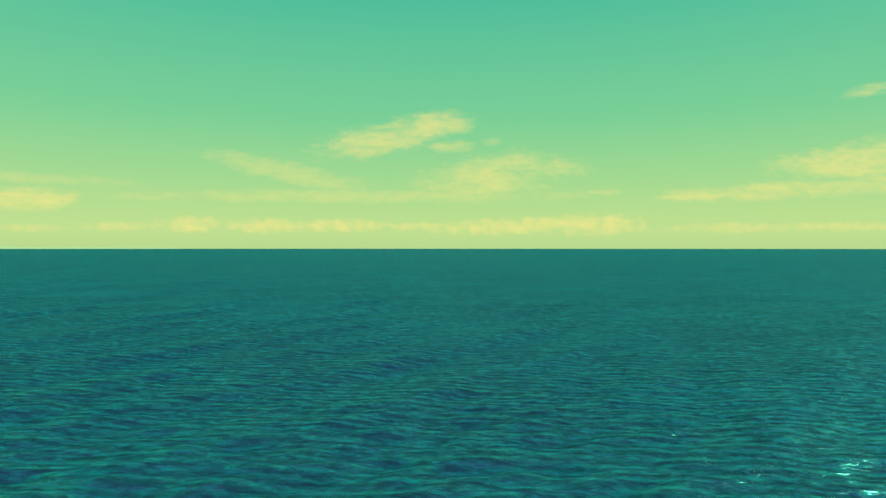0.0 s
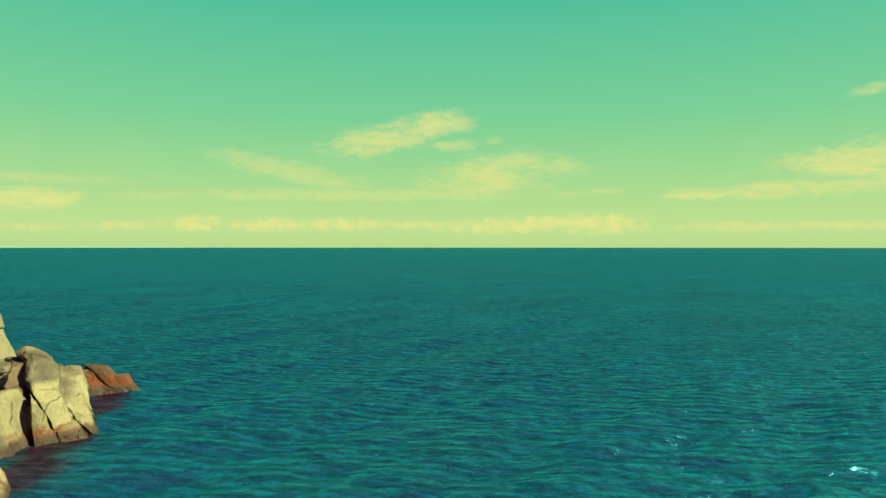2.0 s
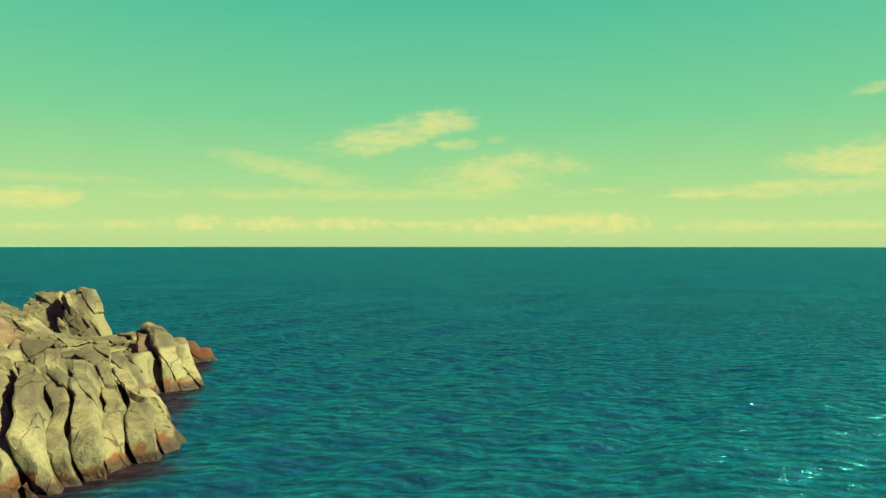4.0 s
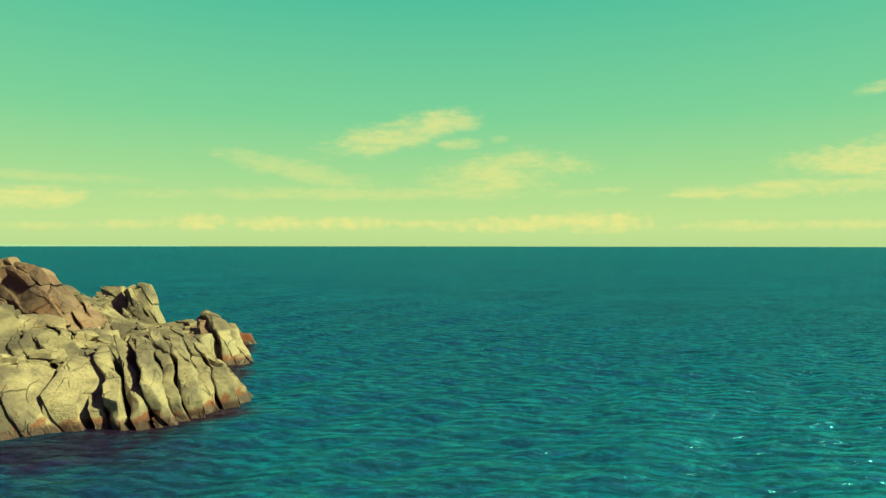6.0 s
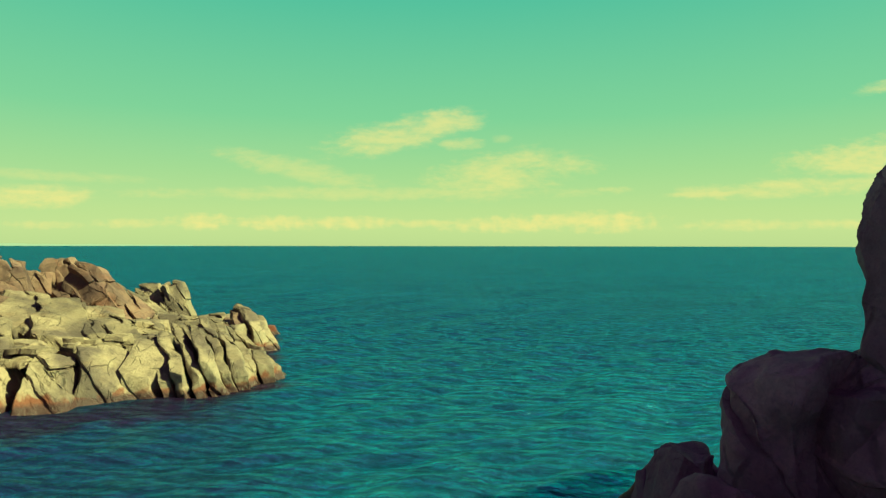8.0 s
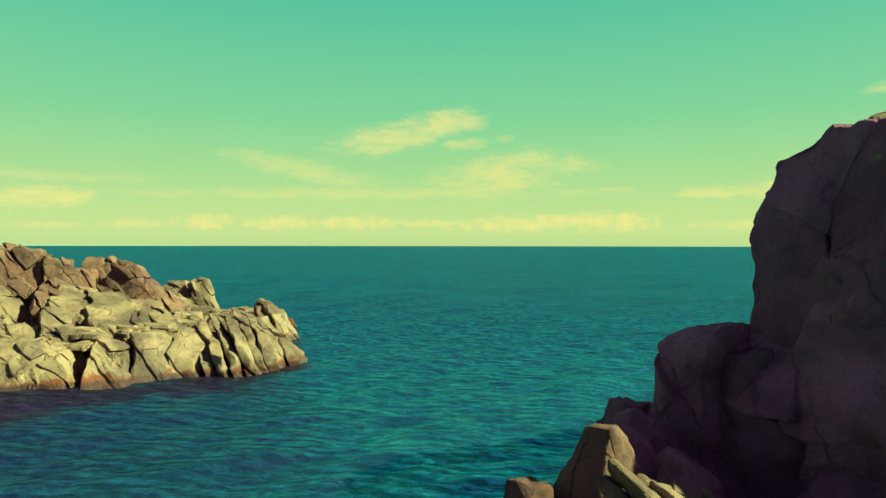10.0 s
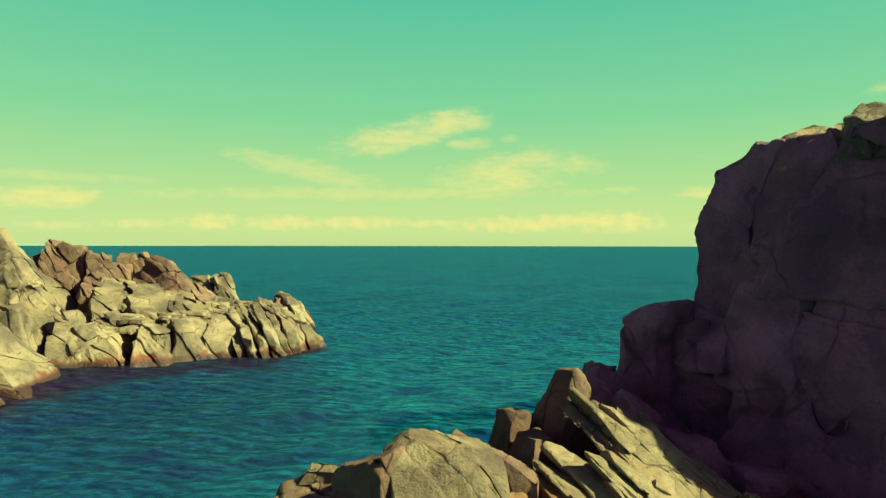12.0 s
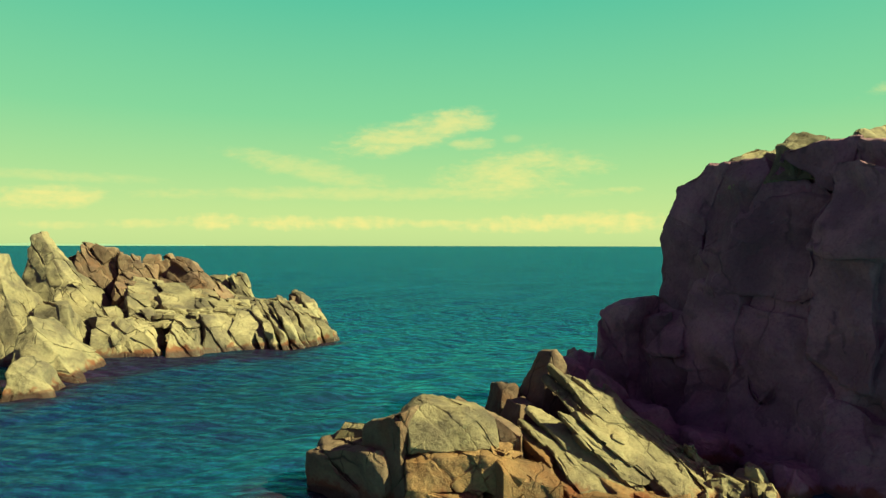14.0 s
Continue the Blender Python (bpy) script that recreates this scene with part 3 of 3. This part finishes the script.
head.block("crag", (-28.1, 23.1), (1.7, 2.0), (0.9, 0.8), (0, 6.5), shift=(-0.3, 0.4), slope=(-0.3, 0), turn=28, mat=BROWN, joint=0.8)
head.block("crag", (-32.9, 22.6), (1.2, 1.6), (0.7, 0.8), (0, 6.5), slope=(0.3, 0), turn=12, mat=BROWN)
head.blade("slab", (-26.2, 18.6), (-28.0, 22.0, 5.3), 1.2, lean=0.35, toe=3.6, mat=BROWN, bottom=0)
# pale faces that fall from the ridge to the shelf
head.blade("slab", (-23.6, 16.8), (-26.6, 21.6, 4.7), 1.5, lean=0.3, toe=2.9, bottom=0, joint=1.3)
head.blade("slab", (-20.9, 16.2), (-23.9, 21.4, 4.3), 1.5, lean=0.3, toe=2.5, bottom=0, joint=1.4)
head.blade("slab", (-18.6, 16.8), (-21.4, 21.6, 3.5), 1.4, lean=0.3, toe=2.3, bottom=0, joint=1.4)
head.blade("slab", (-16.9, 17.6), (-19.3, 22.4, 2.8), 1.3, lean=0.3, toe=2.1, bottom=0, joint=1.2)
head.block("slab", (-17.0, 24.6), (1.8, 2.0), (1.2, 1.2), (0, 2.2), turn=20)
head.block("slab", (-19.6, 27.4), (2.2, 2.2), (1.4, 1.2), (0, 2.5), slope=(-0.3, 0), turn=20)
# boulders along the inner shore
head.block("boulder", (-16.9, 13.9), (1.6, 2.0), (0.9, 1.0), (-1, 2.35), shift=(-0.3, 1.0), slope=(-0.1, 0.2), turn=30, wear=0.3, joint=1.7, chops=5, cut=0.25)
head.block("boulder", (-18.5, 11.9), (1.3, 2.0), (0.8, 1.0), (-1, 1.9), shift=(-0.5, 1.2), slope=(-0.2, 0.2), turn=14, wear=0.2, joint=1.2, chops=5, cut=0.2)
head.block("boulder", (-21.3, 11.2), (1.6, 2.2), (1.0, 0.9), (-1, 2.3), shift=(-0.9, 1.2), slope=(-0.3, 0.1), turn=8, wear=0.12, joint=1.0)
head.blade("boulder", (-23.0, 9.4), (-24.8, 12.8, 3.3), 0.9, lean=0.5, toe=1.4, joint=1.0)
head.blade("boulder", (-22.5, 13.0), (-24.1, 15.4, 3.7), 0.9, lean=0.3, toe=2.4, joint=1.0, bottom=0)
# thin worn ledges between the blocks
rng_ledge = np.random.default_rng(5)
for x, y, z0 in ((-21.4, 13.6, 1.95), (-19.3, 15.0, 2.1), (-18.3, 15.9, 2.2), (-20.4, 13.2, 1.8)):
    for i in range(6):
        dx, dy = rng_ledge.normal(0, 0.35, 2)
        w2 = rng_ledge.uniform(0.35, 0.8)
        head.block("ledge", (x + dx, y + dy + 0.12 * i), (w2, 0.5), (w2 * 0.92, 0.42), (z0 + 0.11 * i - 0.25, z0 + 0.11 * i), turn=rng_ledge.uniform(-20, 30), chops=4, cut=0.3, joint=3.0, wear=0.03)
# high pinnacle and its neighbours
head.block("pinnacle", (-30.4, 17.6), (3.7, 2.6), (0.22, 0.3), (0.3, 8.35), shift=(-2.6, 0.9), turn=4, chops=1, cut=0.05, joint=1.3, step=0.2)
head.block("slab", (-27.6, 14.6), (1.9, 1.8), (0.8, 0.7), (0, 4.4), shift=(-0.9, 0.8), turn=20, joint=1.0)
head.block("pinnacle", (-29.0, 9.2), (3.0, 2.8), (0.8, 1.0), (-0.5, 6.7), shift=(-1.9, 0.7), turn=8, chops=3, cut=0.1, joint=1.3, step=0.2)
head.block("slab", (-25.6, 9.4), (2.0, 2.2), (1.0, 1.0), (-1, 3.6), shift=(-0.9, 0.6), turn=16, joint=1.3)
head.finish()

shore = [((0.80, 0.1, 0.42), 2.9), ((-0.30, 0.3, 0.93), 3.4), ((-0.2, 0.95, 0.15), 3.2)]
for spot, low, top, high, sh, rise in (((-22.6, 4.9), (2.2, 3.1), (1.3, 1.9), 2.6, (-0.7, 0.5), -1.25), ((-20.9, -0.3), (1.3, 1.8), (0.8, 1.0), 1.75, (-0.3, 0.4), -0.45), ((-23.2, -2.0), (1.5, 1.8), (1.0, 1.2), 3.3, (-0.6, 0.5), -0.4)):
    b = Mass("shore_boulder", (*spot, 0), "smooth pale granite boulder rising from the water", "rock", shore, 0.16, gap=0.07, step=0.22, wear=0.32, grit=0.12, bend=0.3, group="boulders by the headland")
    b.seed = int(200 + 10 * abs(spot[1]))
    b.block("boulder", spot, low, top, (-1, high), shift=sh, slope=(rise, 0.2), turn=18, chops=6, cut=0.25)
    b.finish()

# the rocks below the camera's way
SPLIT = [((0.60, 0.60, 0.43), 0.5), ((0.70, -0.20, -0.70), 0.75), ((0.30, -0.70, 0.60), 0.7)]
fore = Mass("foreground_rocks", (1.5, -12, 0), "jagged cracked granite rocks, sunlit tan over rust, beside a dark cliff", "rock", SPLIT, 0.14, gap=0.07, step=0.26, wear=0.05, grit=0.13, bend=0.22)
fore.block("rock_base", (2.4, -12.4), (4.6, 2.4), (3.8, 1.8), (-1.5, 0.5), mat=SPLIT_RUST)
# big block, and the ridge behind it, its shaded side darkened with brown granite
fore.block("block", (-0.45, -12.9), (1.35, 0.95), (1.15, 0.5), (1.65, 2.72), shift=(-0.15, 0.3), slope=(-0.28, 0.05), turn=12, mat=SPLIT_PALE, joint=1.5, gap=0.06, step=0.07, wear=0.1, chops=1, cut=0.06, cuts=((-0.5, 0, 0.86, 2.85), (0.7, 0, 0.72, 2.55)))
fore.block("block", (0.9, -12.2), (1.2, 0.45), (1.0, 0.35), (0.2, 2.3), shift=(-0.2, 0.0), slope=(-0.4, 0), turn=-17, mat=BROWN, joint=1.6, step=0.08)
# shelves in brown granite, which puts their fronts' shade into the colour
fore.block("shelf", (-2.9, -12.5), (1.3, 0.9), (1.35, 1.0), (-1.3, 1.62), slope=(0.12, 0.06), turn=-34, chops=3, cut=0.08, mat=BROWN, joint=2.4, step=0.06, wear=0.1)
fore.block("shelf", (-1.85, -13.0), (0.75, 0.85), (0.6, 0.75), (-1.2, 2.55), slope=(0.2, 0), turn=-38, chops=4, cut=0.12, mat=BROWN, joint=2.4, step=0.06)
fore.block("stone", (-3.3, -12.0), (0.55, 0.3), (0.35, 0.2), (1.5, 1.86), turn=-10, mat=SPLIT_PALE, joint=3)
# rusty ledges under the block
fore.block("ledge", (-0.1, -13.55), (1.7, 0.75), (1.6, 0.55), (0.75, 1.66), slope=(0.05, 0.05), turn=6, mat=SPLIT_RUST, joint=1.3, step=0.16, wear=0.1)
fore.block("ledge", (-0.6, -13.9), (1.3, 0.8), (1.1, 0.6), (-1.2, 0.8), turn=-6, mat=SPLIT_RUST, joint=1.2, step=0.3)
fore.block("ledge", (1.7, -13.75), (1.1, 1.0), (0.9, 0.6), (-1.2, 1.35), slope=(-0.2, 0.2), turn=14, mat=SPLIT_RUST, joint=1.4, wear=0.12)
for foot, crest, half in (((3.2, -14.1), (1.9, -12.3, 1.85), 0.36), ((3.9, -13.9), (2.5, -12.1, 1.6), 0.36), ((4.5, -13.7), (3.2, -12.0, 1.35), 0.4)):
    fore.blade("ledge", foot, crest, half, lean=0.5, toe=0.5, mat=SPLIT_RUST, joint=1.4, wear=0.12)
# the spur: a back in brown to deepen its shade, and ribs that fall towards the cliff's foot
fore.block("spur", (2.5, -10.0), (1.6, 1.3), (0.2, 0.4), (-1, 3.8), shift=(0.55, 0.1), turn=32, mat=BROWN, joint=2.4, chops=3, cut=0.06, step=0.1)
fore.block("spur", (1.25, -9.9), (0.8, 0.9), (0.3, 0.35), (-1, 2.75), shift=(0.2, 0), turn=30, mat=BROWN, joint=2.0, chops=3, cut=0.1, step=0.1)
fore.block("spur", (1.75, -11.1), (0.8, 0.8), (0.35, 0.35), (-1, 2.45), shift=(0.25, 0.1), turn=34, mat=BROWN, joint=2.0, chops=3, cut=0.1, step=0.1)
rib_rng = np.random.default_rng(21)
for (x0, y0, z0), (x1, y1, z1), half in (
        ((2.45, -10.6, 3.35), (3.6, -11.5, 2.1), 0.20), ((2.85, -10.4, 3.6), (3.9, -11.3, 2.3), 0.17), ((3.15, -10.2, 3.5), (4.2, -11.0, 2.35), 0.2),
        ((3.1, -10.9, 2.95), (4.6, -12.0, 1.35), 0.34), ((3.7, -10.3, 3.25), (5.0, -11.3, 1.75), 0.22), ((4.15, -10.1, 3.05), (5.3, -11.0, 1.85), 0.22),
        ((2.2, -11.4, 2.45), (3.4, -12.4, 1.2), 0.34), ((1.85, -11.5, 2.3), (2.75, -12.5, 1.25), 0.28), ((2.75, -11.3, 2.6), (3.9, -12.3, 1.25), 0.22),
        ((4.9, -10.6, 2.1), (6.0, -11.6, 1.05), 0.34), ((4.4, -11.3, 1.75), (5.4, -12.2, 0.85), 0.36), ((5.7, -10.9, 1.65), (6.7, -11.7, 0.8), 0.3)):
    a, b = Vector((x0 + 0.3, y0, z0)), Vector((x1 + 0.3, y1, z1))
    axis = (b - a).normalized()
    foot = 1.3 * axis / -axis.z
    for upper, lower, off in ((a, a.lerp(b, 0.55), (0, 0, 0)), (a.lerp(b, 0.52), b, (rib_rng.uniform(-0.16, 0.10), -0.12, rib_rng.uniform(-0.2, 0.02)))):
        upper, lower = upper + Vector(off), lower + Vector(off) + foot
        w2 = half * rib_rng.uniform(0.8, 1.3)
        fore.block("rib", lower.xy[:], (w2 * 1.9, 0.6), (w2 * 1.05, 0.3), (lower.z, upper.z), shift=(upper - lower).xy[:], slope=(-0.1, 0.1), turn=rib_rng.uniform(8, 28), mat=SPLIT_PALE,
                   joint=1.0, gap=0.09, step=0.26, chops=5, cut=0.3)
rubble = np.random.default_rng(9)
for i in range(38):
    t = rubble.random()
    x, y = 4.9 + 4.1 * t + rubble.normal(0, 0.2), -11.2 - 1.1 * t - 1.7 * rubble.random() ** 1.3
    s2 = rubble.uniform(0.2, 0.42)
    top = 1.5 - 0.85 * t - 0.45 * (-11.2 - 1.1 * t - y) + rubble.uniform(0, 0.25)
    fore.block("boulder", (x, y), (s2 * 1.2, s2), (s2 * 0.7, s2 * 0.55), (top - 1.3, top), slope=(-0.1, 0), turn=rubble.uniform(5, 50), chops=5, cut=0.3, mat=SPLIT_PALE, joint=1.3, wear=0.09)
fore.block("rock_base", (6.2, -12.4), (2.6, 1.6), (2.2, 1.2), (-1.2, 0.35), slope=(-0.35, 0.2), mat=SPLIT_PALE, step=0.3)
fore.block("block", (7.1, -11.9), (0.4, 0.35), (0.16, 0.2), (0.2, 1.35), shift=(-0.3, 0), turn=20, mat=SPLIT_PALE, joint=0.7)
fore.block("block", (8.1, -12.6), (0.8, 0.4), (0.5, 0.25), (-0.5, 0.55), shift=(-0.3, 0), slope=(-0.25, 0), turn=14, mat=SPLIT_PALE, wear=0.12)
fore.finish()

# the cliff
WALL = [((0.85, 0.45, 0.25), 3.4), ((0.35, -0.45, 0.80), 3.4), ((-0.55, 0.75, 0.40), 2.8)]
cliff = Mass("sea_cliff", (10, -6, 0), "tall dark granite cliff in shade with sunlit crest", "cliff", WALL, 0.22, gap=0.05, step=0.22, wear=0.12, grit=0.24, bend=0.36)


def cliff_place(along, depth):
    """A place by the cliff's face: metres into the rock and along the face."""
    c, s = math.cos(radians(30)), math.sin(radians(30))
    return (c * depth - s * along, s * depth + c * along)


cliff.block("cliff_face", cliff_place(-13.2, 10.6), (6.3, 5.35), (5.5, 5.35), (-1.5, 10.4), turn=30, mat=SHADE_TINTED, chops=0,
            cuts=((0, 1.0, -0.06, 4.8), (0, 0.54, 0.84, 10.72), (0, 0.8, 0.6, 9.75), (-0.5, 0.7, 0.2, 8.0)))
cliff.block("cliff_face", cliff_place(-16.9, 9.6), (5.6, 2.6), (4.4, 1.9), (-1.5, 10.4), slope=(0.2, 0.1), turn=30, mat=SHADE_TINTED, chops=3, cut=0.06)
cliff.block("buttress", cliff_place(-8.6, 6.4), (2.9, 1.8), (1.8, 1.2), (-1.5, 5.3), shift=(0.6, -0.3), slope=(0.4, -0.4), turn=30, mat=SHADE_TINTED, chops=8, cut=0.2, joint=0.8)
cliff.block("buttress", cliff_place(-8.1, 5.9), (2.0, 1.6), (1.0, 0.8), (3.0, 6.6), shift=(0.7, -0.8), slope=(0.2, -0.3), turn=30, mat=SHADE_TINTED, chops=5, cut=0.14)
cliff.block("buttress", cliff_place(-6.6, 4.6), (1.15, 0.9), (1.4, 1.2), (-1.0, 4.8), slope=(0.15, -0.15), turn=30, mat=SHADE_TINTED, chops=6, cut=0.18, wear=0.2)
cliff.block("buttress", cliff_place(-8.2, 5.0), (1.6, 1.4), (1.2, 1.1), (-1.5, 4.7), shift=(0.3, 0), slope=(0.2, -0.2), turn=30, mat=SHADE_TINTED, chops=6, cut=0.2)
cliff.block("buttress", cliff_place(-12.4, 5.0), (2.4, 3.2), (0.9, 2.4), (-1.5, 4.4), shift=(0.9, 0), turn=30, mat=SHADE_TINTED)
cliff.block("buttress", cliff_place(-15.8, 4.4), (2.2, 4.2), (0.9, 3.2), (-1.5, 2.4), shift=(0.7, 0), turn=30, mat=SHADE_TINTED)
for x, y, low, top, high, lean in ((4.7, -5.6, (1.3, 1.1), (0.6, 0.5), 2.95, (0.1, 0.1)), (3.9, -7.4, (1.2, 1.0), (0.5, 0.5), 3.05, (0, 0)), (5.4, -8.2, (1.5, 1.1), (0.5, 0.5), 2.7, (-0.3, 0)),
                                   (6.7, -8.9, (1.6, 1.1), (0.6, 0.5), 1.9, (-0.4, 0)), (8.4, -9.6, (1.6, 1.2), (0.7, 0.6), 1.1, (-0.3, 0)), (10.4, -11.2, (2.4, 2.0), (1.5, 1.1), 0.6, (0, 0)),
                                   (6.6, 0.9, (1.4, 1.2), (0.6, 0.6), 1.5, (0, 0)), (5.8, 1.2, (0.8, 0.7), (0.4, 0.4), 0.6, (0, 0)), (5.2, -0.9, (1.1, 1.0), (0.5, 0.5), 2.1, (0.2, -0.3)), (5.0, -2.6, (1.1, 1.0), (0.6, 0.5), 2.9, (0.2, -0.2))):
    cliff.block("rubble", (x, y), low, top, (-1, high), shift=lean, slope=(-0.15, 0), turn=12, mat=SHADE_TINTED, chops=5, cut=0.2, joint=0.6, wear=0.12)
for along, depth, half, bottom, top in ((-12.6, 5.3, (0.5, 2.1), 5.6, 8.9), (-10.6, 5.0, (0.6, 1.3), 2.6, 5.9), (-12.9, 4.9, (0.5, 1.5), 1.2, 5.2), (-15.4, 4.9, (0.6, 1.2), 3.0, 7.4), (-16.3, 4.7, (0.7, 1.4), 7.0, 9.8)):
    cliff.block("panel", cliff_place(along, depth), (half[0] + 0.2, half[1]), (half[0], half[1] - 0.15), (bottom, top), shift=(0.25, 0), turn=30, mat=SHADE_TINTED, chops=5, cut=0.1, joint=1.3)
# crest blocks in pale granite: the sunlit top is lightened by colour
for along, depth, half, top, rise in ((-10.9, 6.3, (0.7, 0.55), 10.7, (0.3, 0.25)), (-12.0, 6.2, (0.8, 0.7), 10.6, (0.3, 0.2)), (-13.0, 6.3, (0.9, 0.75), 10.95, (0.4, 0.2)), (-14.3, 6.5, (0.9, 0.8), 10.6, (0.35, 0.2)), (-16.2, 6.3, (0.9, 0.6), 10.65, (0.35, 0.2))):
    cliff.block("cap_rock", cliff_place(along, depth), (half[0] + 0.3, half[1] + 0.2), (half[0], half[1]), (9.4, top), slope=rise, turn=34, mat=PALE, chops=4, cut=0.12, joint=0.7, wear=0.1, step=0.1)
cliff.finish()
